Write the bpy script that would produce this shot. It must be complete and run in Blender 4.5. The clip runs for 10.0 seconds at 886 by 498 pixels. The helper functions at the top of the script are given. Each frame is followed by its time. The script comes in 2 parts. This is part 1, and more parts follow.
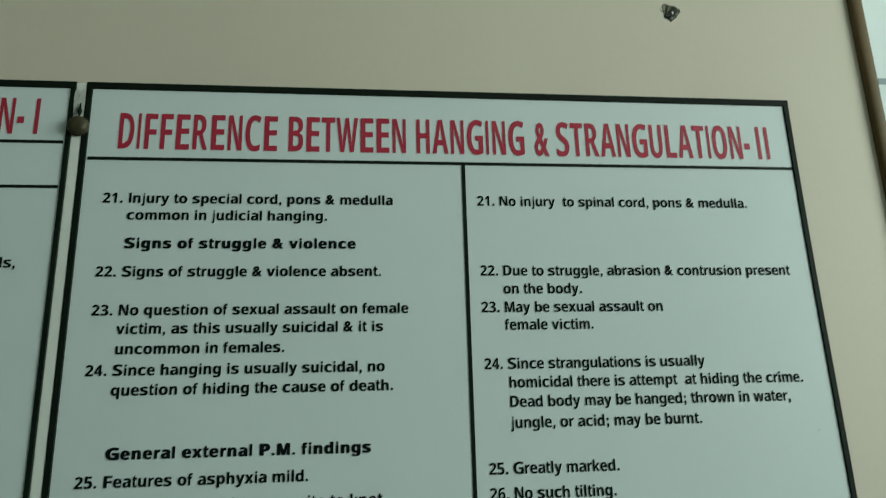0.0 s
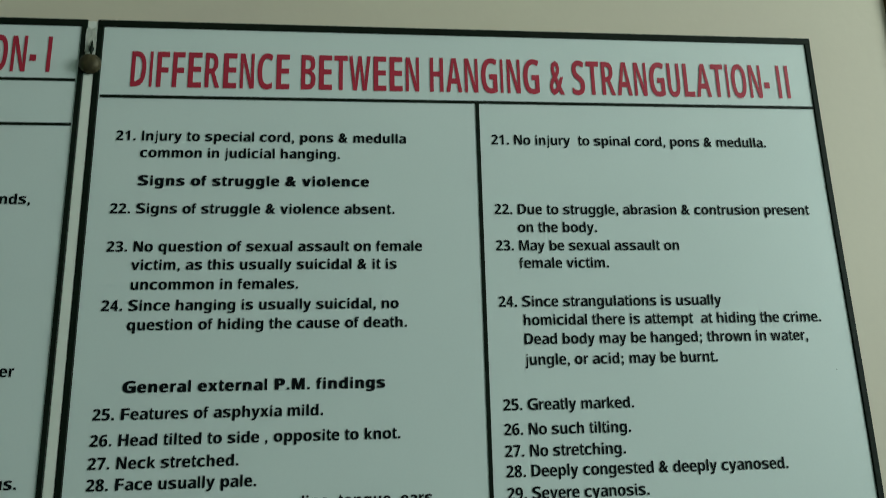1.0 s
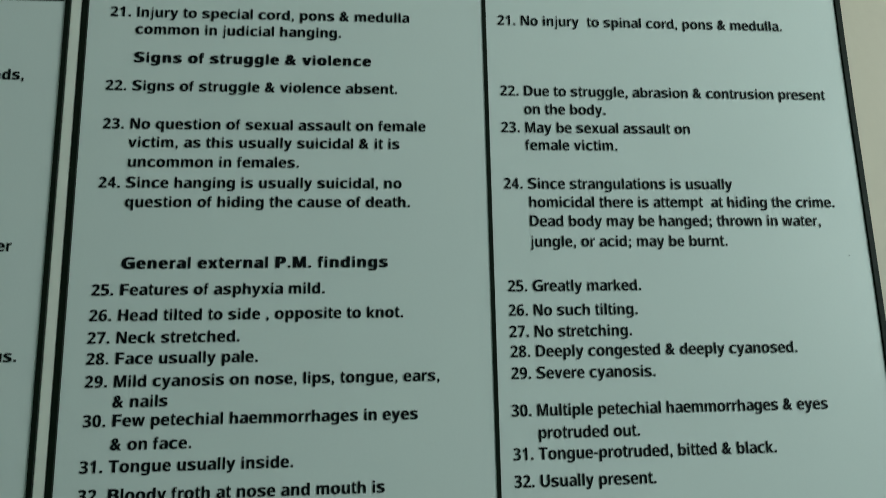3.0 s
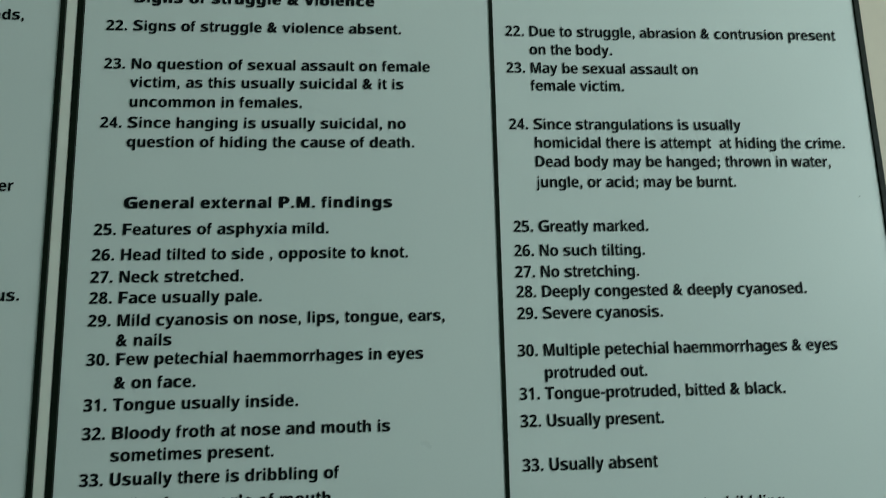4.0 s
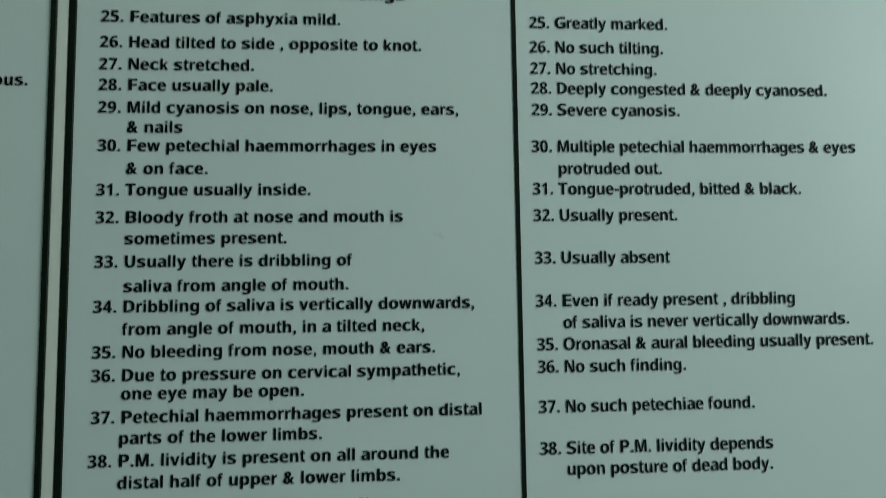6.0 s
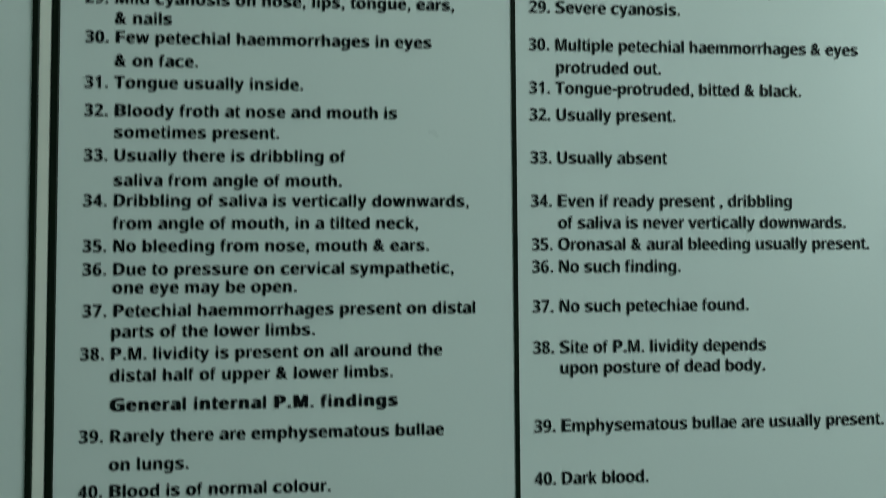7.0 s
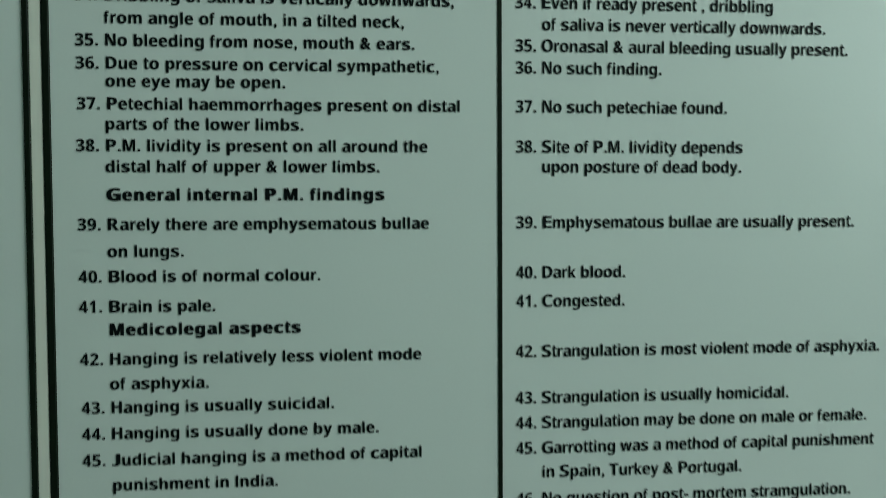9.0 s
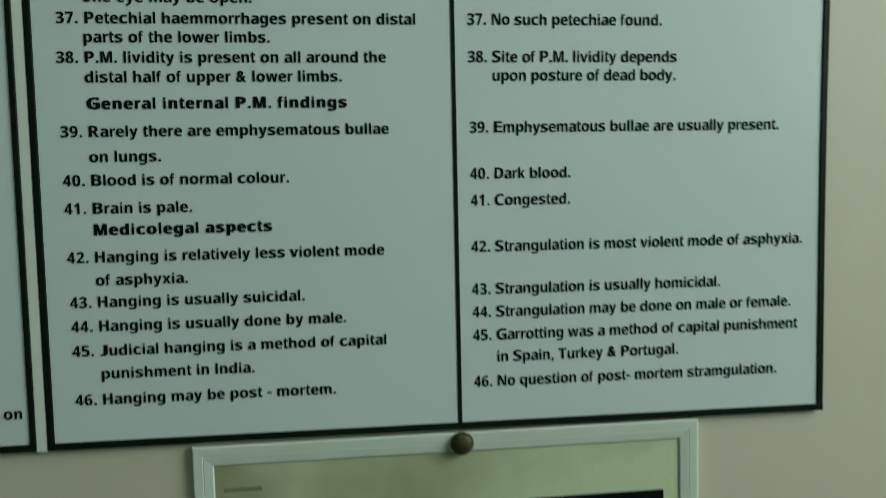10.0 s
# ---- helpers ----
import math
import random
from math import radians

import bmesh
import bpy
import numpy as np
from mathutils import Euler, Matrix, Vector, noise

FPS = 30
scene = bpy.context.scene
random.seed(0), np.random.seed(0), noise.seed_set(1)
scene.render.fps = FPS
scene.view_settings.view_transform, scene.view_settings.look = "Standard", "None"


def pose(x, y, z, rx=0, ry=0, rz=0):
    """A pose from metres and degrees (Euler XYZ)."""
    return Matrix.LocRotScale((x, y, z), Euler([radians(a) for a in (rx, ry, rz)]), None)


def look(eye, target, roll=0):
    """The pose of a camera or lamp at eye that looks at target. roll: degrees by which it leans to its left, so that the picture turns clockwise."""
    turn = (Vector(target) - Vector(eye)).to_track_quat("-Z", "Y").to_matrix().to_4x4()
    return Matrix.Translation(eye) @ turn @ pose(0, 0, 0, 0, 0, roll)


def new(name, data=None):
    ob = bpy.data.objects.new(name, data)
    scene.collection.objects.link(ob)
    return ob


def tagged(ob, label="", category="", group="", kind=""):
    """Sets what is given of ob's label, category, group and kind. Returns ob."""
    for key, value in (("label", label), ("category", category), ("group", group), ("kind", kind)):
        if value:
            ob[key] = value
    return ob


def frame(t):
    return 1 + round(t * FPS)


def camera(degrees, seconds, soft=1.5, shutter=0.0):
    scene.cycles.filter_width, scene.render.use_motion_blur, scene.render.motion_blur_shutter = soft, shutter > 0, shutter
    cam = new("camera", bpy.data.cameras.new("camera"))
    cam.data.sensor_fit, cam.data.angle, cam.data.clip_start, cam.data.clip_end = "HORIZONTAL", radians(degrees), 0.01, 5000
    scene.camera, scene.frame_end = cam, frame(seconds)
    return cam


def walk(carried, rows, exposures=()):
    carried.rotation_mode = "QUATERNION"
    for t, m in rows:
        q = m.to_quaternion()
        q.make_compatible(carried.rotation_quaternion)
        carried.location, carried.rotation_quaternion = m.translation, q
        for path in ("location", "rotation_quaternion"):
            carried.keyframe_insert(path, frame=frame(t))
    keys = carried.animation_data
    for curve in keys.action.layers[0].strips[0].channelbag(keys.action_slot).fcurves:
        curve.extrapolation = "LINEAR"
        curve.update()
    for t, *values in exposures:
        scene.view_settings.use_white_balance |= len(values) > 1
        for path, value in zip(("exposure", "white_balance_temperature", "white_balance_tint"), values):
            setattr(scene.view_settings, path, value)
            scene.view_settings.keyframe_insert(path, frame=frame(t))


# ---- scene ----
cam = camera(64.0, 10.0, soft=0.5, shutter=0.75)
# seconds, eye, yaw, pitch, roll
ROWS = [
    (0, 0.2245, -0.5567, 1.6608, -6.66, 14.79, -1.62),
    (0.5, 0.2235, -0.5519, 1.6441, -5.75, 14.28, -1.62),
    (1, 0.2239, -0.5455, 1.6317, -5.56, 12.94, -1.41),
    (1.5, 0.2229, -0.5423, 1.6208, -5.59, 12.47, -1.19),
    (2, 0.2226, -0.5381, 1.6085, -5.27, 11.80, -1.19),
    (2.5, 0.2235, -0.5298, 1.5918, -4.68, 10.83, -0.97),
    (2.7, 0.2253, -0.5263, 1.5839, -4.85, 10.36, -1.03),
    (3.8, 0.2275, -0.5098, 1.5367, -5.02, 10.14, -1.27),
    (4, 0.2264, -0.5091, 1.5333, -4.60, 9.55, -1.31),
    (4.5, 0.2244, -0.5033, 1.5067, -4.38, 9.30, -1.44),
    (5, 0.2222, -0.4959, 1.4795, -4.42, 8.30, -0.81),
    (5.5, 0.2199, -0.4924, 1.4466, -4.75, 7.19, -1.24),
    (5.7, 0.2193, -0.4919, 1.4376, -4.17, 6.36, -0.84),
    (6.8, 0.2213, -0.4838, 1.3965, -4.33, 2.64, -0.73),
    (7, 0.2218, -0.4826, 1.3812, -4.35, 2.42, -0.40),
    (7.5, 0.2229, -0.4798, 1.3511, -5.26, 1.15, -0.10),
    (8, 0.2208, -0.4804, 1.3251, -5.13, -0.12, 0.19),
    (8.5, 0.2257, -0.4834, 1.2995, -4.59, -1.20, -0.16),
    (9, 0.2308, -0.4974, 1.2770, -4.29, -1.75, -0.28),
    (9.5, 0.2391, -0.5175, 1.2478, -4.96, -2.72, -0.67),
    (10, 0.2431, -0.5449, 1.2218, -5.73, -3.63, -1.23),
]
EXPOSURES = [(0.0, 0.07, 5700, -14), (1.0, 0.02, 5680, -15), (2.5, -0.01, 5620, -13), (5.5, -0.03, 5520, -13), (7.5, 0.04, 5540, -16), (10.0, 0.15, 5700, -17)]
FACE = 0.0044    # the boards' printed face stands this far out of the wall
walk(cam, [(t, pose(x, y - FACE, z, 90 + pitch, 0, yaw) @ pose(0, 0, 0, 0, 0, roll)) for t, x, y, z, yaw, pitch, roll in ROWS], EXPOSURES)

X0, X1, Y0, CEIL = -3.6, 2.4, -5.0, 2.9    # the room

# ---- light: an unseen side window, added for the brightness towards upper right ----
world = bpy.data.worlds.new("sky")
scene.world = world
world.use_nodes = True
wn = world.node_tree.nodes
sky = wn.new("ShaderNodeTexSky")
sky.sky_type, sky.sun_disc, sky.sun_elevation, sky.sun_rotation = "NISHITA", False, radians(40), radians(200)
wn["Background"].inputs[1].default_value = 0.1
world.node_tree.links.new(sky.outputs[0], wn["Background"].inputs[0])


def window_lamp(name, m, width, height, watts, colour):
    """An area lamp that fills an added window's opening in place of the sky."""
    data = bpy.data.lights.new(name, "AREA")
    data.shape, data.size, data.size_y, data.energy, data.color = "RECTANGLE", width, height, watts, colour
    ob = new(name, data)
    ob.matrix_world = m
    return ob


window_lamp("added_window_light", look((X1 - 0.02, -1.2, 2.12), (0.0, -1.2, 2.05)), 1.35, 1.15, 45.5, (1.0, 0.95, 0.9))

# ---- materials ----
TOP = 1.95       # height of the chart boards' upper edge
LEFT, WIDE = -0.001, 0.6118      # a chart board is 0.61 m x 0.91 m
TALL = 0.9055
THICK = 0.004    # of a chart board


def material(name, colour, rough=0.5, metal=0.0, spots=0.0, spot_size=8.0, grain=0.0, grain_size=400.0, bump=0.0, bump_size=300.0, second=None, spec=0.5, rough_vary=0.0, along_x=None):
    """Paint, plastic or metal with stains (large), grain (fine) and relief; the second colour can thin out over a
    stretch along x.
    """
    mat = bpy.data.materials.new(name)
    mat.use_nodes = True
    tree = mat.node_tree
    nodes, links = tree.nodes, tree.links
    bsdf = nodes["Principled BSDF"]
    bsdf.inputs["Roughness"].default_value, bsdf.inputs["Metallic"].default_value = rough, metal
    bsdf.inputs["Specular IOR Level"].default_value = spec
    place = nodes.new("ShaderNodeNewGeometry")

    def cloud(size, detail):
        n = nodes.new("ShaderNodeTexNoise")
        n.inputs["Scale"].default_value, n.inputs["Detail"].default_value = size, detail
        links.new(place.outputs["Position"], n.inputs["Vector"])
        return n.outputs["Fac"]

    def mixed(a, b, factor, share):
        ramp = nodes.new("ShaderNodeMapRange")
        ramp.inputs[1].default_value, ramp.inputs[2].default_value, ramp.inputs[4].default_value = 0.3, 0.7, share
        links.new(factor, ramp.inputs[0])
        mix = nodes.new("ShaderNodeMix")
        mix.data_type = "RGBA"
        links.new(ramp.outputs[0], mix.inputs[0])
        if isinstance(a, tuple):
            mix.inputs[6].default_value = a
        else:
            links.new(a, mix.inputs[6])
        mix.inputs[7].default_value = b
        return mix.outputs[2]

    base = (*colour, 1.0)
    other = (*(second or [c * 0.7 for c in colour]), 1.0)
    result = base
    if spots:
        factor = cloud(spot_size, 4.0)
        if along_x:
            split, ramp, total = nodes.new("ShaderNodeSeparateXYZ"), nodes.new("ShaderNodeMapRange"), nodes.new("ShaderNodeMath")
            ramp.inputs[1].default_value, ramp.inputs[2].default_value, ramp.inputs[3].default_value, ramp.inputs[4].default_value = *along_x, 0.24, -0.24
            links.new(place.outputs["Position"], split.inputs[0])
            links.new(split.outputs["X"], ramp.inputs[0])
            links.new(factor, total.inputs[0])
            links.new(ramp.outputs[0], total.inputs[1])
            factor = total.outputs[0]
        result = mixed(result, other, factor, spots)
    if grain:
        result = mixed(result, (*[c * 0.55 for c in colour], 1.0), cloud(grain_size, 2.0), grain)
    if isinstance(result, tuple):
        bsdf.inputs["Base Color"].default_value = result
    else:
        links.new(result, bsdf.inputs["Base Color"])
    if rough_vary:
        ramp = nodes.new("ShaderNodeMapRange")
        ramp.inputs[3].default_value, ramp.inputs[4].default_value = rough - rough_vary, rough + rough_vary
        links.new(cloud(14.0, 5.0), ramp.inputs[0])
        links.new(ramp.outputs[0], bsdf.inputs["Roughness"])
    if bump:
        b = nodes.new("ShaderNodeBump")
        b.inputs["Strength"].default_value, b.inputs["Distance"].default_value = 1.0, bump
        links.new(cloud(bump_size, 4.0), b.inputs["Height"])
        links.new(b.outputs["Normal"], bsdf.inputs["Normal"])
    return mat


WALL = material("cream_wall_paint", (0.7, 0.62, 0.485), 0.6, spots=0.6, spot_size=4.5, second=(0.65, 0.56, 0.46), grain=0.03, grain_size=160.0, bump=0.00025, bump_size=70.0)
# for unseen walls only: this green tints the light they bounce onto the charts
GREEN_BOUNCE = material("unseen_wall_green", (0.29, 0.49, 0.41), 0.65, spots=0.5, spot_size=3.0, second=(0.26, 0.44, 0.37), bump=0.00025, bump_size=70.0)
CEILING = material("white_ceiling_paint", (0.85, 0.84, 0.8), 0.8, spots=0.3, bump=0.001, bump_size=120.0)
# the floor is out of view; dark so that little light bounces up
FLOOR = material("dark_unseen_floor", (0.15, 0.16, 0.145), 0.35, spots=0.5, spot_size=3.0, grain=0.6, grain_size=90.0)
PANEL = material("white_satin_plastic", (0.73, 0.78, 0.755), 0.3, spots=0.35, spot_size=6.0, second=(0.69, 0.74, 0.73), grain=0.03, grain_size=500.0, bump=0.0003, bump_size=25.0, rough_vary=0.06)
STRIP_WHITE = material("white_filler", (0.84, 0.83, 0.75), 0.5, spots=0.4, spot_size=30.0, second=(0.74, 0.74, 0.66))
BORDER = material("black_green_plastic", (0.005, 0.009, 0.005), 0.55, spots=0.5, spot_size=40.0, second=(0.01, 0.016, 0.009), spec=0.13, bump=0.0004, bump_size=300.0)
INK = material("black_ink", (0.004, 0.006, 0.007), 0.6, spots=0.4, spot_size=60.0, second=(0.008, 0.011, 0.012), spec=0.1)
RED = material("red_ink", (0.42, 0.02, 0.05), 0.42, spots=0.5, spot_size=50.0, second=(0.36, 0.018, 0.045))
BRASS = material("tarnished_brass", (0.085, 0.068, 0.03), 0.55, 0.45, spots=0.8, spot_size=160.0, second=(0.04, 0.034, 0.017), bump=0.0003, bump_size=500.0)
STEEL = material("dull_steel", (0.3, 0.3, 0.29), 0.4, 0.9, spots=0.5, spot_size=300.0)
WOOD = material("brown_varnished_wood", (0.15, 0.098, 0.036), 0.6, spots=0.6, spot_size=30.0, second=(0.1, 0.066, 0.024), grain=0.3, grain_size=220.0, bump=0.0002, bump_size=200.0, spec=0.3)
BRIGHT = material("glossy_white_sheet", (0.86, 0.9, 0.88), 0.2, spots=0.2, spot_size=6.0, second=(0.8, 0.86, 0.85))
GREY = material("grey_print", (0.3, 0.35, 0.36), 0.4, spots=0.3)
PLASTER = material("broken_plaster", (0.5, 0.48, 0.39), 0.9, spots=0.95, spot_size=260.0, second=(0.19, 0.18, 0.14), bump=0.002, bump_size=400.0)
CHALK = material("white_plaster_crumb", (0.8, 0.8, 0.76), 0.8, spots=0.4, spot_size=300.0)
FRAME_WHITE = material("white_frame_plastic", (0.74, 0.76, 0.67), 0.45, spots=0.6, spot_size=25.0, second=(0.66, 0.69, 0.58))
# darker and browner towards the left, paler towards the right
PAPER = material("yellowed_paper", (0.68, 0.73, 0.47), 0.45, spots=1.0, spot_size=9.0, second=(0.37, 0.35, 0.2), grain=0.1, grain_size=300.0, along_x=(0.1, 0.45))
FADED = material("faded_brown_print", (0.21, 0.2, 0.115), 0.5, spots=0.6, spot_size=120.0, second=(0.27, 0.26, 0.15))
SPECK = material("grey_dirt", (0.4, 0.44, 0.42), 0.8, spots=0.5, spot_size=900.0)
TAPE = material("clear_tape", (0.8, 0.8, 0.73), 0.3, spots=0.4, spot_size=120.0, second=(0.66, 0.67, 0.6))


# ---- mesh helpers ----
def thing(name, label, category, m=Matrix(), group="", kind=""):
    ob = new(name)
    ob.matrix_world = m
    return tagged(ob, label, category, group, kind)


def part(name, bm, mat, parent, label=""):
    mesh = bpy.data.meshes.new(name)
    bm.to_mesh(mesh)
    bm.free()
    mesh.materials.append(mat)
    ob = new(name, mesh)
    ob.parent = parent
    return tagged(ob, label)


def box(x0, y0, z0, x1, y1, z1, bevel=0.0, segments=2):
    bm = bmesh.new()
    bmesh.ops.create_cube(bm, size=1.0, matrix=Matrix.LocRotScale(((x0 + x1) / 2, (y0 + y1) / 2, (z0 + z1) / 2), None, (x1 - x0, y1 - y0, z1 - z0)))
    if bevel:
        bmesh.ops.bevel(bm, geom=bm.edges[:], offset=bevel, segments=segments, affect="EDGES", profile=0.5)
    return bm


def turned(profile, steps=32):
    """A body of revolution round y (out of the wall is -y): profile of (radius, depth)."""
    bm = bmesh.new()
    rings = []
    for r, d in profile:
        if r == 0:
            rings.append([bm.verts.new((0, -d, 0))] * steps)
        else:
            rings.append([bm.verts.new((r * math.cos(a), -d, r * math.sin(a))) for a in (2 * math.pi * i / steps for i in range(steps))])
    for a, b in zip(rings, rings[1:]):
        for i in range(steps):
            j = (i + 1) % steps
            corners = list(dict.fromkeys((a[i], a[j], b[j], b[i])))
            if len(corners) > 2:
                bm.faces.new(corners)
    bmesh.ops.recalc_face_normals(bm, faces=bm.faces)
    for f in bm.faces:
        f.smooth = True
    return bm


def structure(name, bm, mat, label, category):
    mesh = bpy.data.meshes.new(name)
    bm.to_mesh(mesh)
    bm.free()
    mesh.materials.append(mat)
    return tagged(new(name, mesh), label, category, kind="structure")


# ---- the room: only the chart wall is in view, the rest is added ----
HOLE = (0.5112, TOP + 0.091)


def north_wall():
    """The wall of the charts, with one knocked-out screw hole whose broken plaster is a real pit."""
    bm = bmesh.new()
    hx, hz = HOLE
    s = 0.02
    xs, zs = (X0 - 0.15, hx - s, hx + s, X1 + 0.15), (0.0, hz - s, hz + s, CEIL)
    grid = [[bm.verts.new((x, 0, z)) for z in zs] for x in xs]
    for i in range(3):
        for j in range(3):
            if (i, j) != (1, 1):
                bm.faces.new((grid[i][j], grid[i + 1][j], grid[i + 1][j + 1], grid[i][j + 1]))
    rng = random.Random(7)
    count, side = 24, 6
    square = []
    for k, (cx, cz, dx, dz) in enumerate(((-1, -1, 1, 0), (1, -1, 0, 1), (1, 1, -1, 0), (-1, 1, 0, -1))):
        square.append((grid[1][1], grid[2][1], grid[2][2], grid[1][2])[k])
        for i in range(1, side):
            square.append(bm.verts.new((hx + s * (cx + 2 * dx * i / side), 0, hz + s * (cz + 2 * dz * i / side))))
    rim, mid, deep = [], [], []
    for v in square:
        a = math.atan2(v.co.z - hz, v.co.x - hx)
        r = 0.0094 * (1 + 0.14 * math.sin(3 * a + 0.6) + 0.1 * math.sin(7 * a) + rng.uniform(-0.07, 0.07))
        rim.append(bm.verts.new((hx + r * math.cos(a), 0, hz + 0.95 * r * math.sin(a))))
        r *= rng.uniform(0.72, 0.9)
        mid.append(bm.verts.new((hx + r * math.cos(a), rng.uniform(0.0005, 0.002), hz + r * math.sin(a))))
        deep.append(bm.verts.new((hx + 0.001 + 0.0018 * math.cos(a), 0.009 + rng.uniform(-0.002, 0.002), hz + 0.0024 * math.sin(a))))
    for i in range(count):
        j = (i + 1) % count
        bm.faces.new((square[i], square[j], rim[j], rim[i]))
    pit = []
    for i in range(count):
        j = (i + 1) % count
        pit.append(bm.faces.new((rim[i], rim[j], mid[j], mid[i])))
        pit.append(bm.faces.new((mid[i], mid[j], deep[j], deep[i])))
    pit.append(bm.faces.new(deep))
    back = [bm.verts.new((x, 0.2, z)) for x, z in ((xs[0], 0), (xs[3], 0), (xs[3], CEIL), (xs[0], CEIL))]
    bm.faces.new(back)
    bmesh.ops.recalc_face_normals(bm, faces=bm.faces)
    for f in pit:
        f.material_index = 1
    ob = structure("wall_north", bm, WALL, "cream painted plaster wall with a knocked-out screw hole", "wall")
    ob.data.materials.append(PLASTER)
    return ob


def wall_with_window(name, x0, y0, x1, y1, along, a, b, low, high):
    """A wall whose window opening runs from a to b along the given axis, between two heights."""
    bm = bmesh.new()
    spans = [(None, a, 0, CEIL), (b, None, 0, CEIL), (a, b, 0, low), (a, b, high, CEIL)]
    for p, q, z0, z1 in spans:
        if along == "x":
            piece = box(x0 if p is None else p, y0, z0, x1 if q is None else q, y1, z1)
        else:
            piece = box(x0, y0 if p is None else p, z0, x1, y1 if q is None else q, z1)
        mesh = bpy.data.meshes.new("piece")
        piece.to_mesh(mesh)
        piece.free()
        bm.from_mesh(mesh)
        bpy.data.meshes.remove(mesh)
    return structure(name, bm, GREEN_BOUNCE, "unseen green wall with an added window opening, tinting bounced light", "wall")


north_wall()
# unseen side wall; its window opening is added to hold the lamp
wall_with_window("wall_east", X1, Y0, X1 + 0.15, -0.002, "y", -1.9, -0.5, 1.5, 2.72)
# out of view; they close the room and give greenish bounced light
structure("wall_south", box(X0, Y0 - 0.15, 0, X1, Y0, CEIL), GREEN_BOUNCE, "unseen plain wall, green to tint the bounced light", "wall")
structure("wall_west", box(X0 - 0.15, Y0, 0, X0, -0.002, CEIL), GREEN_BOUNCE, "unseen plain wall, green to tint the bounced light", "wall")
structure("floor", box(X0 - 0.15, Y0 - 0.15, -0.1, X1 + 0.15, 0.2, -0.001), FLOOR, "unseen dark grey speckled floor, dark to cut bounced light", "floor")
structure("ceiling", box(X0 - 0.15, Y0 - 0.15, CEIL + 0.001, X1 + 0.15, 0.2, CEIL + 0.12), CEILING, "plain white painted ceiling", "ceiling")

# ---- lettering: the built-in font, drawn heavier and set to the widths of a bold grotesque ----
ADVANCE = {}
for width, signs in ((278, " .,Iijl"), (333, ";-ft"), (389, "r"), (500, "z"), (556, "0123456789Jacekvxsy"), (611, "bdghnopquFLTZ"), (667, "EPSVXY"),
                       (722, "ABCDHKNRU&"), (778, "GOQw"), (833, "M"), (889, "m"), (944, "W")):
    for ch in signs:
        ADVANCE[ch] = width / 1000
STEMMED_LEFT, STEMMED_RIGHT = "BDEFHIKLMNPRUbhiklmnpru", "HIMNUdhijlmnqug"
SLANTED = "AVWXYTvwxyzf"


def bearings(ch):
    """The free room left and right of a letter, in ems."""
    if ch in ".,":
        return 0.064, 0.064
    if ch == ";":
        return 0.09, 0.09
    if ch == "-":
        return 0.027, 0.027
    if ch == "1":
        return 0.069, 0.17
    side = 0.013 if ch in SLANTED else 0.035
    return (0.068 if ch in STEMMED_LEFT else side), (0.066 if ch in STEMMED_RIGHT else 0.012 if ch in "rtk" else side)


def heights(ch):
    """The lowest and highest point of a letter, in ems."""
    if ch in ".,;":
        return (0.0 if ch == "." else -0.16), (0.5 if ch == ";" else 0.146)
    if ch == "-":
        return 0.215, 0.345
    low = -0.21 if ch in "gjpqy" else -0.014 if ch in "COGQSUJ035689&abcdeostu" else 0.0
    if ch in "acegmnopqrsuvwxyz":
        return low, 0.532 if ch in "uvwxyz" else 0.546
    return low, 0.676 if ch == "t" else 0.735 if ch in "COGQS" else 0.718


def heavy(ch):
    """The bold sans-serif form of a letter or digit in the fonts that come with Blender."""
    if ch == "I":
        return chr(0x1D5EE + 11)
    if ch == ".":
        return "-"
    for start, low, high in ((0x1D5D4, "A", "Z"), (0x1D5EE, "a", "z"), (0x1D7EC, "0", "9")):
        if low <= ch <= high:
            return chr(start + ord(ch) - ord(low))
    return ch


def heavier(at, faces, across, up):
    """Outline corners moved outwards, so that upright strokes get heavier by across and level ones by up."""
    area = sum(at[p[i]][0] * at[p[i - len(p) + 1]][1] - at[p[i - len(p) + 1]][0] * at[p[i]][1] for p in faces for i in range(len(p)))
    hand = 1.0 if area > 0 else -1.0
    edges = {(a, b) for p in faces for a, b in zip(p, p[1:] + p[:1])}
    most, least = np.zeros((len(at), 2)), np.zeros((len(at), 2))
    for a, b in edges:
        if (b, a) not in edges:
            d = at[b] - at[a]
            n = np.array((d[1], -d[0])) * hand / (np.hypot(*d) + 1e-9)
            for v in (a, b):
                most[v], least[v] = np.maximum(most[v], n), np.minimum(least[v], n)
    return at + (most + least) * (across, up)


def letters(across, up):
    """Every letter's outline once, filled, in a box of one unit: {letter: (corners, faces)}."""
    made, shown = {}, []
    for ch in ADVANCE:
        if ch == " ":
            continue
        data = bpy.data.curves.new("letter", "FONT")
        plain = heavy(ch) == ch
        data.body, data.size, data.offset, data.resolution_u = heavy(ch), 1.0, 0.022 if plain else 0.0, 2
        shown.append((ch, new("letter", data)))
    graph = bpy.context.evaluated_depsgraph_get()
    for ch, ob in shown:
        mesh = ob.evaluated_get(graph).to_mesh()
        at = np.array([v.co[:2] for v in mesh.vertices])
        faces = [tuple(p.vertices) for p in mesh.polygons]
        at = heavier(at, faces, across, up)
        low, high = at.min(0), at.max(0)
        made[ch] = ((at - low) / (high - low), faces)
        ob.evaluated_get(graph).to_mesh_clear()
    for ch, ob in shown:
        data = ob.data
        bpy.data.objects.remove(ob)
        bpy.data.curves.remove(data)
    return made


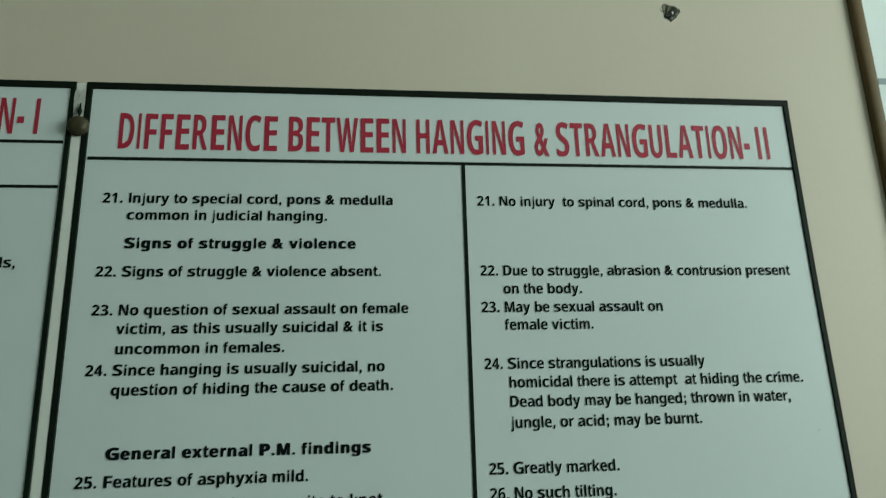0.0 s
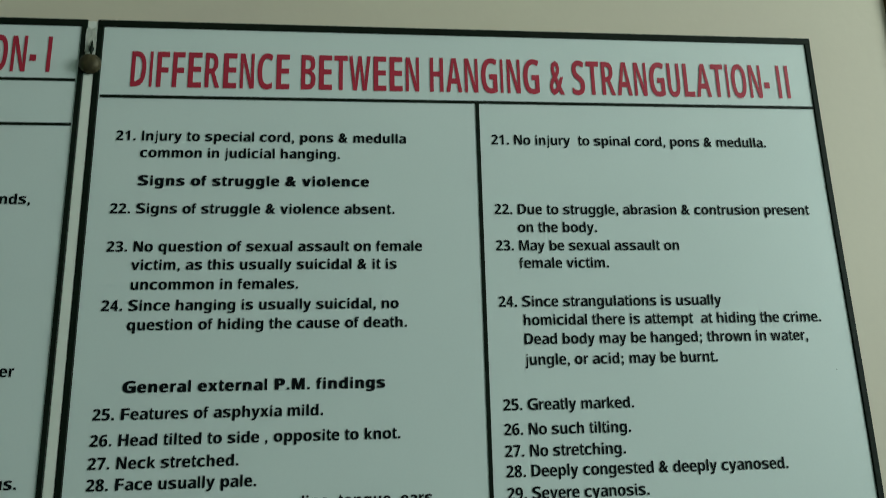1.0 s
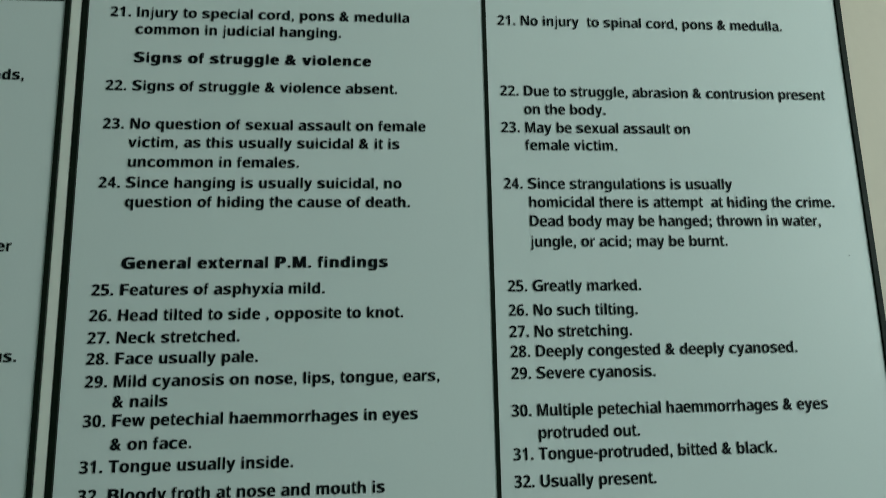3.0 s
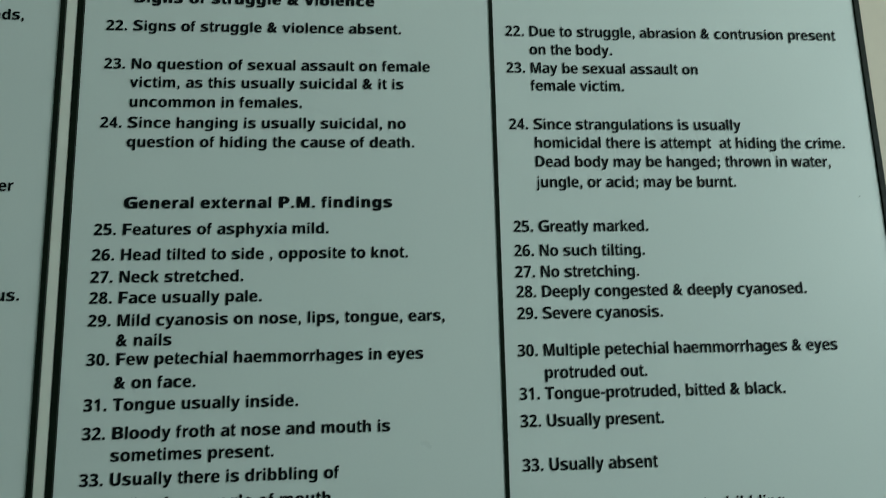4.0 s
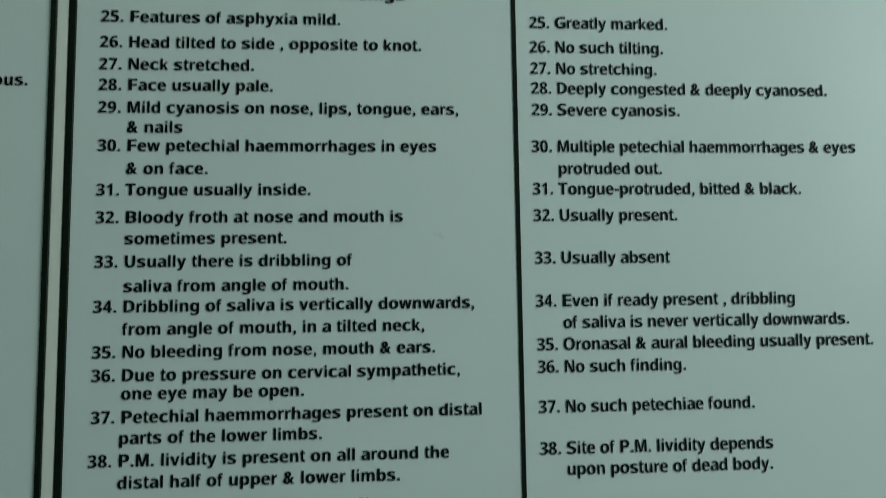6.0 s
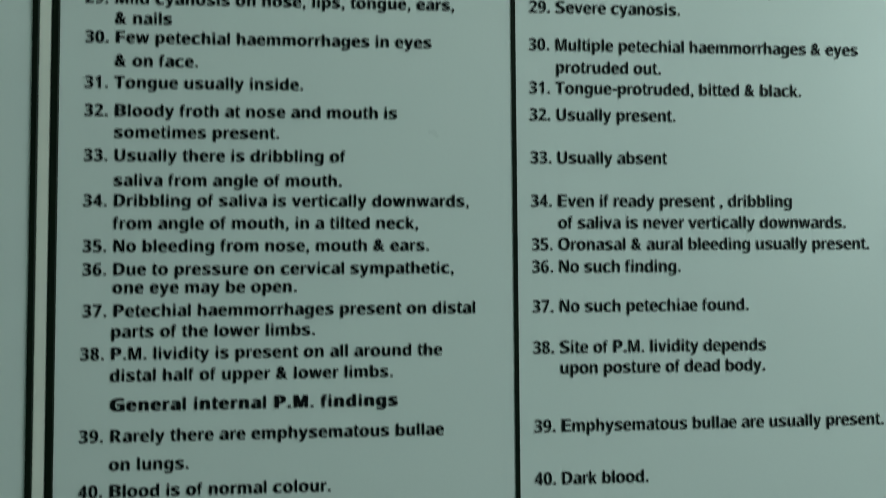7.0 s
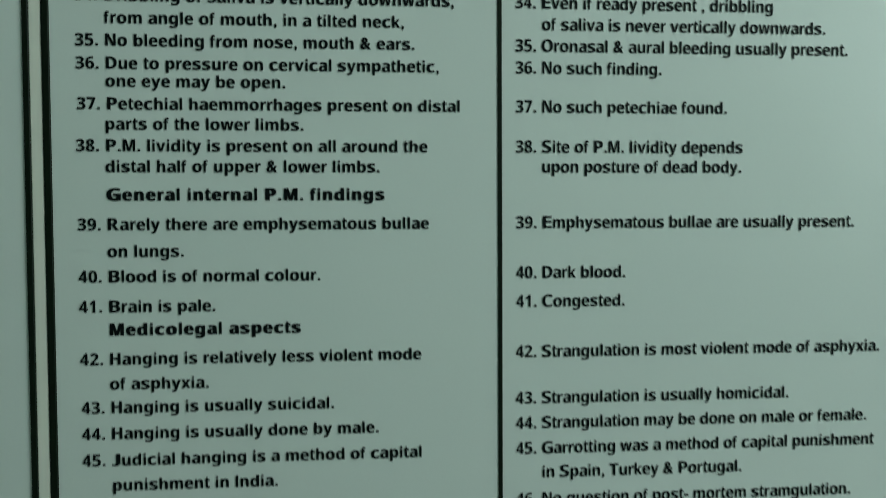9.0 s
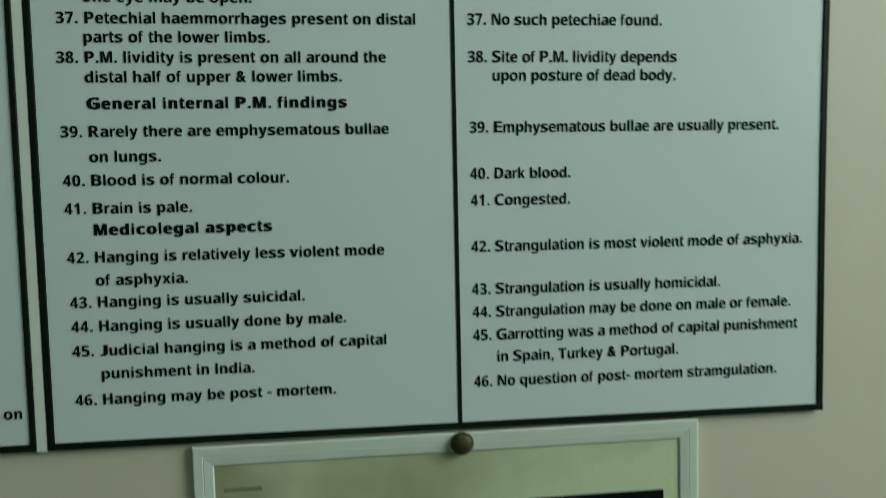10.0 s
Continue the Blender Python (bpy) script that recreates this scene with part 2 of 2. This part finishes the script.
BOLD, LEAN_BOLD, BLACK, POSTER = letters(0.009, 0.005), letters(-0.003, 0.001), letters(0.034, 0.015), letters(0.0, -0.01)


def lettering(name, text, x, z, em, face, mat, parent, stretch=1.0, right=False, label="", lift=0.0004, air=0.0):
    """One line of lettering on a board, its first letter at x and its baseline z below the board's top, in millimetres; air: more room beside each letter, in ems."""
    total = sum(ADVANCE[ch] for ch in text) * em * stretch
    pen = x - (total if right else 0.0)
    corners, faces = [], []
    for ch in text:
        wide = ADVANCE[ch]
        if ch != " ":
            shape, polygons = face[ch]
            (l, r), (low, high) = (b + air for b in bearings(ch)), heights(ch)
            first = len(corners)
            for u, v in shape:
                corners.append(((pen + (l + u * (wide - l - r)) * em * stretch) / 1000, -THICK - lift, (-z + (low + v * (high - low)) * em) / 1000))
            faces += [tuple(first + i for i in p) for p in polygons]
        pen += wide * em * stretch
    mesh = bpy.data.meshes.new(name)
    mesh.from_pydata(corners, [], faces)
    mesh.materials.append(mat)
    ob = new(name, mesh)
    ob.parent = parent
    return tagged(ob, label)


# ---- the chart boards ----
def bowed_box(x0, x1, y0, y1, z0, z1, bow, both, bevel):
    """An upright strip or panel whose right-hand edge (or both edges) bulges sideways by bow."""
    bm = bmesh.new()
    steps = 28 if bow else 1
    rings = []
    for i in range(steps + 1):
        z = z0 + (z1 - z0) * i / steps
        out = bow * math.sin(math.pi * min(1.0, -z / 0.8)) ** 3
        left, right, b = x0 + (out if both else 0.0), x1 + out, bevel
        rings.append([bm.verts.new(p) for p in ((left, y1, z), (left, y0 + b, z), (left + b, y0, z), (right - b, y0, z), (right, y0 + b, z), (right, y1, z))])
    for a, c in zip(rings, rings[1:]):
        for i in range(6):
            j = (i + 1) % 6
            bm.faces.new((a[i], a[j], c[j], c[i]))
    bm.faces.new(rings[0])
    bm.faces.new(rings[-1])
    bmesh.ops.recalc_face_normals(bm, faces=bm.faces)
    return bm


def chart_board(m, label, left, right, bow=0.0):
    """A thin white plastic board with a dark edging strip on all four sides; left and right are the widths of the upright strips, bow the bulge of the right-hand edge."""
    board = thing("chart_board", label, "wall chart", m, "charts on the wall")
    part("panel", bowed_box(LEFT + 0.001, WIDE - 0.001, -THICK, -0.0003, -TALL + 0.001, -0.001, bow, False, 0.0004), PANEL, board)
    e, p = 0.0054, THICK + 0.0012
    for z0, z1 in ((-e, 0.0006), (-TALL, -TALL + e)):
        part("edge_strip", box(LEFT, -p, z0, WIDE, -0.0002, z1, 0.0006, 2), BORDER, board, "dark green-black edging strip")
    for x0, x1, out in ((LEFT, LEFT + left, 0.0), (WIDE - right, WIDE, bow)):
        part("edge_strip", bowed_box(x0, x1, -p, -0.0002, -TALL + e + 0.0001, -e - 0.0001, out, True, 0.0006), BORDER, board, "dark green-black edging strip")
    return board


def rule(board, x0, z0, x1, z1):
    part("ruled_line", box(x0 / 1000, -THICK - 0.0005, -z1 / 1000, x1 / 1000, -THICK + 0.0005, -z0 / 1000), BORDER, board, "thin black printed rule")


second = chart_board(pose(0, 0, TOP), "white printed forensic chart board with red title, two text columns", 0.0051, 0.0053, 0.0043)
rule(second, 5.3, 65.0, 606.2, 67.6)
rule(second, 307.2, 67.8, 310.2, 900.2)


def title_word(board, word, x0, x1, z):
    """A word of the condensed red title, from x0 to x1 and z below the board's top, in millimetres."""
    l, r = bearings(word[0])[0] + 0.02, bearings(word[-1])[1] + 0.02
    stretch = (x1 - x0) / 43.4 / (sum(ADVANCE[c] for c in word) - l - r)
    lettering("title_word", word, x0 - l * 43.4 * stretch, z, 43.4, POSTER, RED, board, stretch, label="condensed red capital lettering", air=0.02)


title_word(second, "DIFFERENCE", 27.8, 153.7, 57.7)
title_word(second, "BETWEEN", 163.2, 260.5, 57.6)
title_word(second, "HANGING", 269.7, 362.9, 57.6)
title_word(second, "&", 371.9, 384.5, 57.9)
title_word(second, "STRANGULATION-", 391.5, 568.8, 57.8)
title_word(second, "II", 576.3, 587.1, 57.7)


def left_line(text, x, z):
    lettering("text_line", text, x - 0.4, z, 11.62, BOLD, INK, second)


def right_line(text, x, z):
    lettering("text_line", text, x - 0.4, z, 12.15, LEAN_BOLD, INK, second, stretch=0.921)


def heading(text, x, z):
    lettering("heading", text, x - 0.4, z, 11.9, BLACK, INK, second, stretch=1.125, label="extra-bold black subheading")


left_line("21. Injury to special cord, pons & medulla", 20.4, 103.7)
left_line("common in judicial hanging.", 39.6, 117.7)
heading("Signs of struggle & violence", 39.5, 141.0)
left_line("22. Signs of struggle & violence absent.", 20.4, 163.6)
left_line("23. No question of sexual assault on female", 20.4, 193.8)
left_line("victim, as this usually suicidal & it is", 39.6, 208.1)
left_line("uncommon in females.", 39.7, 223.3)
left_line("24. Since hanging is usually suicidal, no", 20.2, 239.2)
left_line("question of hiding the cause of death.", 39.6, 253.8)
heading("General external P.M. findings", 39.7, 299.4)
left_line("25. Features of asphyxia mild.", 20.4, 318.5)
left_line("26. Head tilted to side , opposite to knot.", 20.1, 336.7)
left_line("27. Neck stretched.", 19.9, 352.5)
left_line("28. Face usually pale.", 20.1, 367.1)
left_line("29. Mild cyanosis on nose, lips, tongue, ears,", 20.1, 382.9)
left_line("& nails", 39.5, 396.7)
left_line("30. Few petechial haemmorrhages in eyes", 20.6, 409.6)
left_line("& on face.", 39.7, 425.5)
left_line("31. Tongue usually inside.", 20.5, 440.2)
left_line("32. Bloody froth at nose and mouth is", 20.6, 459.1)
left_line("sometimes present.", 39.9, 473.6)
left_line("33. Usually there is dribbling of", 20.7, 489.2)
left_line("saliva from angle of mouth.", 40.0, 505.8)
left_line("34. Dribbling of saliva is vertically downwards,", 20.7, 519.4)
left_line("from angle of mouth, in a tilted neck,", 40.1, 534.5)
left_line("35. No bleeding from nose, mouth & ears.", 20.8, 549.6)
left_line("36. Due to pressure on cervical sympathetic,", 20.9, 565.0)
left_line("one eye may be open.", 40.2, 577.0)
left_line("37. Petechial haemmorrhages present on distal", 21.3, 592.3)
left_line("parts of the lower limbs.", 39.4, 605.9)
left_line("38. P.M. lividity is present on all around the", 20.1, 620.5)
left_line("distal half of upper & lower limbs.", 39.2, 634.6)
heading("General internal P.M. findings", 39.3, 653.9)
left_line("39. Rarely there are emphysematous bullae", 20.2, 674.0)
left_line("on lungs.", 39.4, 692.3)
left_line("40. Blood is of normal colour.", 20.2, 709.5)
left_line("41. Brain is pale.", 20.1, 730.0)
heading("Medicolegal aspects", 39.4, 745.9)
left_line("42. Hanging is relatively less violent mode", 20.1, 766.0)
left_line("of asphyxia.", 39.4, 783.0)
left_line("43. Hanging is usually suicidal.", 20.4, 799.3)
left_line("44. Hanging is usually done by male.", 20.4, 817.3)
left_line("45. Judicial hanging is a method of capital", 20.3, 835.6)
left_line("punishment in India.", 39.8, 853.0)
left_line("46. Hanging may be post - mortem.", 20.5, 872.4)
right_line("21. No injury  to spinal cord, pons & medulla.", 319.6, 103.7)
right_line("22. Due to struggle, abrasion & contrusion present", 319.8, 163.6)
right_line("on the body.", 338.2, 178.6)
right_line("23. May be sexual assault on", 319.6, 193.8)
right_line("female victim.", 338.2, 208.1)
right_line("24. Since strangulations is usually", 320.0, 239.2)
right_line("homicidal there is attempt  at hiding the crime.", 338.9, 253.8)
right_line("Dead body may be hanged; thrown in water,", 338.7, 268.7)
right_line("jungle, or acid; may be burnt.", 339.0, 284.6)
right_line("25. Greatly marked.", 320.3, 318.5)
right_line("26. No such tilting.", 320.1, 336.7)
right_line("27. No stretching.", 320.2, 352.5)
right_line("28. Deeply congested & deeply cyanosed.", 320.5, 367.1)
right_line("29. Severe cyanosis.", 320.5, 382.9)
right_line("30. Multiple petechial haemmorrhages & eyes", 319.7, 409.6)
right_line("protruded out.", 338.6, 425.5)
right_line("31. Tongue-protruded, bitted & black.", 319.8, 440.2)
right_line("32. Usually present.", 319.8, 459.1)
right_line("33. Usually absent", 320.1, 489.2)
right_line("34. Even if ready present , dribbling", 319.9, 519.4)
right_line("of saliva is never vertically downwards.", 339.0, 534.5)
right_line("35. Oronasal & aural bleeding usually present.", 320.1, 549.6)
right_line("36. No such finding.", 320.2, 565.0)
right_line("37. No such petechiae found.", 320.2, 592.3)
right_line("38. Site of P.M. lividity depends", 320.2, 620.5)
right_line("upon posture of dead body.", 338.8, 634.6)
right_line("39. Emphysematous bullae are usually present.", 320.4, 674.0)
right_line("40. Dark blood.", 320.3, 709.5)
right_line("41. Congested.", 320.4, 730.0)
right_line("42. Strangulation is most violent mode of asphyxia.", 320.1, 766.0)
right_line("43. Strangulation is usually homicidal.", 320.0, 799.3)
right_line("44. Strangulation may be done on male or female.", 320.1, 817.3)
right_line("45. Garrotting was a method of capital punishment", 320.1, 835.6)
right_line("in Spain, Turkey & Portugal.", 338.8, 853.0)
right_line("46. No question of post- mortem stramgulation.", 320.2, 872.4)

first = chart_board(pose(-WIDE - 0.009, 0, TOP), "white printed forensic chart board with red title", 0.0054, 0.0043)
rule(first, 5.3, 51.6, 606.2, 54.0)
rule(first, 5.3, 89.6, 606.2, 92.0)
EDGE = (WIDE + 0.0093) * 1000
title_word(first, "TION-", EDGE - 101.0, EDGE - 46.5, 46.5)
title_word(first, "I", EDGE - 38.3, EDGE - 35.3, 46.5)
for text, x, z in (("ands,", -38.2, 156.3), ("her", -36.7, 286.2), ("ous.", -26.5, 364.2), ("on", -17.2, 880.4)):
    lettering("text_line", text, EDGE + x, z, 11.62, BOLD, INK, first, right=True)

part("letter_bar", box((EDGE - 53.6) / 1000, -THICK - 0.0005, -0.3035, (EDGE - 51.8) / 1000, -THICK + 0.0005, -0.2945), INK, first, "illegible black letter stroke")

strip = thing("joint_strip", "narrow off-white filler strip between two chart boards", "strip", pose(-0.00515, 0, TOP))
part("upper_strip", box(-0.0041, -0.0046, -0.0392, 0.0041, -0.0001, -0.0005, 0.0008, 2), STRIP_WHITE, strip)
part("lower_strip", box(-0.0041, -0.0046, -TALL - 0.001, 0.0041, -0.0001, -0.0394, 0.0008, 2), STRIP_WHITE, strip)


# ---- fixings ----
def cap_stud(m, radius, label):
    stud = thing("cap_stud", label, "screw cap", m, "brass studs holding the charts")
    r = radius
    part("cap", turned([(0, 0.0056), (r * 0.35, 0.0054), (r * 0.7, 0.0046), (r * 0.9, 0.0032), (r, 0.0014), (r, 0.0), (0, 0.0)]), BRASS, stud)
    part("washer", turned([(r * 0.5, 0.0002), (r * 1.05, 0.0002), (r * 1.07, -0.0003), (r * 1.05, -0.0008), (r * 0.5, -0.0008)]), BRASS, stud)
    return stud


cap_stud(pose(-0.0037, -0.0062, TOP - 0.0396), 0.0081, "tarnished brass stud cap between two chart boards")
cap_stud(pose(0.3095, -0.0066, TOP - 0.9165), 0.0086, "tarnished brass stud cap under the chart board")


# ---- crumbs and the old plug in the knocked-out hole ----
def crumb(size, seed):
    bm = bmesh.new()
    bmesh.ops.create_icosphere(bm, subdivisions=1, radius=size)
    rng = random.Random(seed)
    for v in bm.verts:
        v.co *= rng.uniform(0.5, 1.35)
    return bm


plug = thing("wall_plug", "broken grey wall plug with white plaster crumbs in a hole", "wall plug", pose(HOLE[0], 0.003, HOLE[1]))
part("sleeve", turned([(0.0009, 0.0), (0.0019, -0.0004), (0.0021, -0.002), (0.0019, -0.012), (0.0009, -0.012)], 14), STEEL, plug, "grey plug sleeve")
for dx, dz, size, tall, seed in ((0.0036, 0.0004, 0.0011, 2.6, 1), (0.0022, -0.0048, 0.0012, 1.5, 2), (0.0052, -0.0056, 0.0012, 1.0, 4), (-0.0042, 0.0028, 0.0012, 0.8, 5)):
    ob = part("plaster_crumb", crumb(size, seed), CHALK if dx > 0 else PLASTER, plug, "white plaster crumb" if dx > 0 else "grey plaster crumb")
    ob.location, ob.scale = (dx, -0.0012, dz), (1, 1, tall)


# ---- clear tape over the joint, with a bent nail under it ----
tape = thing("tape_scrap", "crumpled scrap of clear tape over the joint strip", "tape", pose(-0.0048, -0.0058, TOP - 0.017))
bm = bmesh.new()
rng = random.Random(11)
grid = [[bm.verts.new((-0.0043 + 0.0086 * i / 6 + rng.uniform(-0.0003, 0.0003), rng.uniform(-0.0003, 0.0), -0.012 + 0.021 * j / 8 + 0.0012 * math.sin(i * 1.7) * (j in (0, 8)))) for j in range(9)] for i in range(7)]
for i in range(6):
    for j in range(8):
        bm.faces.new((grid[i][j], grid[i + 1][j], grid[i + 1][j + 1], grid[i][j + 1]))
bmesh.ops.solidify(bm, geom=bm.faces[:], thickness=0.00012)
part("film", bm, TAPE, tape)
nail = part("bent_nail", turned([(0, 0.0095), (0.0005, 0.0085), (0.0007, 0.005), (0.0017, 0.0025), (0.0016, 0.0), (0.0008, -0.0015), (0.0008, -0.0025), (0, -0.0025)], 12), BORDER, tape, "black bent nail tip")
nail.matrix_basis = pose(0.0016, -0.0016, -0.0117, -93, 0, 0)


# ---- the wood-framed board beside the charts ----
def rounded_bar(length, wide, deep, upright):
    """A moulding with a half-round face, lying against the wall."""
    bm = bmesh.new()
    steps = 10
    ends = []
    for s in (0.0, length):
        ring = []
        for i in range(steps + 1):
            a = math.pi * i / steps
            u, d = wide / 2 - wide / 2 * math.cos(a), deep * (0.35 + 0.65 * math.sin(a) ** 0.7)
            ring.append((u, -d))
        ring = [(0, 0)] + ring + [(wide, 0)]
        ends.append([bm.verts.new((u, y, s) if upright else (s, y, u)) for u, y in ring])
    n = len(ends[0])
    for i in range(n):
        j = (i + 1) % n
        bm.faces.new((ends[0][i], ends[0][j], ends[1][j], ends[1][i])).smooth = 1 <= i < n - 2
    bm.faces.new(ends[0])
    bm.faces.new(ends[1])
    bmesh.ops.recalc_face_normals(bm, faces=bm.faces)
    return bm


framed = thing("framed_board", "glossy white board in a brown rounded wooden frame", "framed board", pose(0.6942, 0, TOP - 0.45))
FW, FH, BAR = 0.64, 0.95, 0.0134
part("sheet", box(0.005, -0.0035, 0.005, FW - 0.005, -0.0005, FH - 0.005), BRIGHT, framed)
for x, z, upright in ((0, 0, True), (FW - BAR, 0, True), (BAR, 0, False), (BAR, FH - BAR, False)):
    ob = part("frame_bar", rounded_bar(FH if upright else FW - 2 * BAR, BAR, 0.006, upright), WOOD, framed, "brown varnished wooden frame bar")
    ob.location = (x, 0, z)
part("printed_band", box(BAR, -0.0041, 0.4705, FW - BAR, -0.003, 0.4765), GREY, framed, "grey printed line")

# ---- the picture in a white frame under the chart ----
def mitred_bar(length, profile):
    """A frame bar along x with mitred ends: profile of (way in from the outer edge, depth off the wall)."""
    bm = bmesh.new()
    ends = [[bm.verts.new((u if s == 0 else length - u, -d, -u)) for u, d in profile] for s in (0, 1)]
    n = len(profile)
    for i in range(n):
        j = (i + 1) % n
        bm.faces.new((ends[0][i], ends[0][j], ends[1][j], ends[1][i]))
    bm.faces.new(ends[0])
    bm.faces.new(ends[1])
    bmesh.ops.recalc_face_normals(bm, faces=bm.faces)
    return bm


PW, PH = 0.401, 0.5
picture = thing("picture_frame", "white framed yellowed sheet hanging under the chart board", "picture frame", pose(0.1044, 0, TOP - 0.9088 - 0.5, 0, -0.2, 0))
MOULDING = [(0, 0.0003), (0, 0.0046), (0.0006, 0.0052), (0.0014, 0.0054), (0.0074, 0.0052), (0.0078, 0.0049), (0.0081, 0.0049), (0.0085, 0.0051), (0.0148, 0.0044), (0.0156, 0.0036), (0.0156, 0.0003)]
for length, m in ((PW, pose(0, 0, PH)), (PH, pose(0, 0, 0, 0, -90, 0)), (PW, pose(PW, 0, 0, 0, 180, 0)), (PH, pose(PW, 0, PH, 0, 90, 0))):
    part("frame_bar", mitred_bar(length, MOULDING), FRAME_WHITE, picture, "white plastic frame bar").matrix_basis = m
part("sheet", box(0.006, -0.003, 0.006, PW - 0.006, -0.0006, PH - 0.006), PAPER, picture, "yellowed paper sheet")
part("black_band", box(0.26, -0.0036, 0.32, 0.372, -0.0025, 0.4425), INK, picture, "black printed block")
part("inscription_bar", box(0.022, -0.0032, 0.463, 0.051, -0.0025, 0.4662), FADED, picture, "faint brown printed bar")

# ---- marks ----
speck = thing("dirt_speck", "small grey dirt speck stuck on the chart board", "speck", pose(0.5925, -0.0041, TOP - 0.2925))
part("speck", crumb(0.0006, 21), SPECK, speck)
chip = thing("paint_chip", "small dark chip in the wall paint beside the chart", "chip", pose(0.6135, -0.0002, TOP - 0.098))
part("chip", crumb(0.0016, 22), PLASTER, chip)
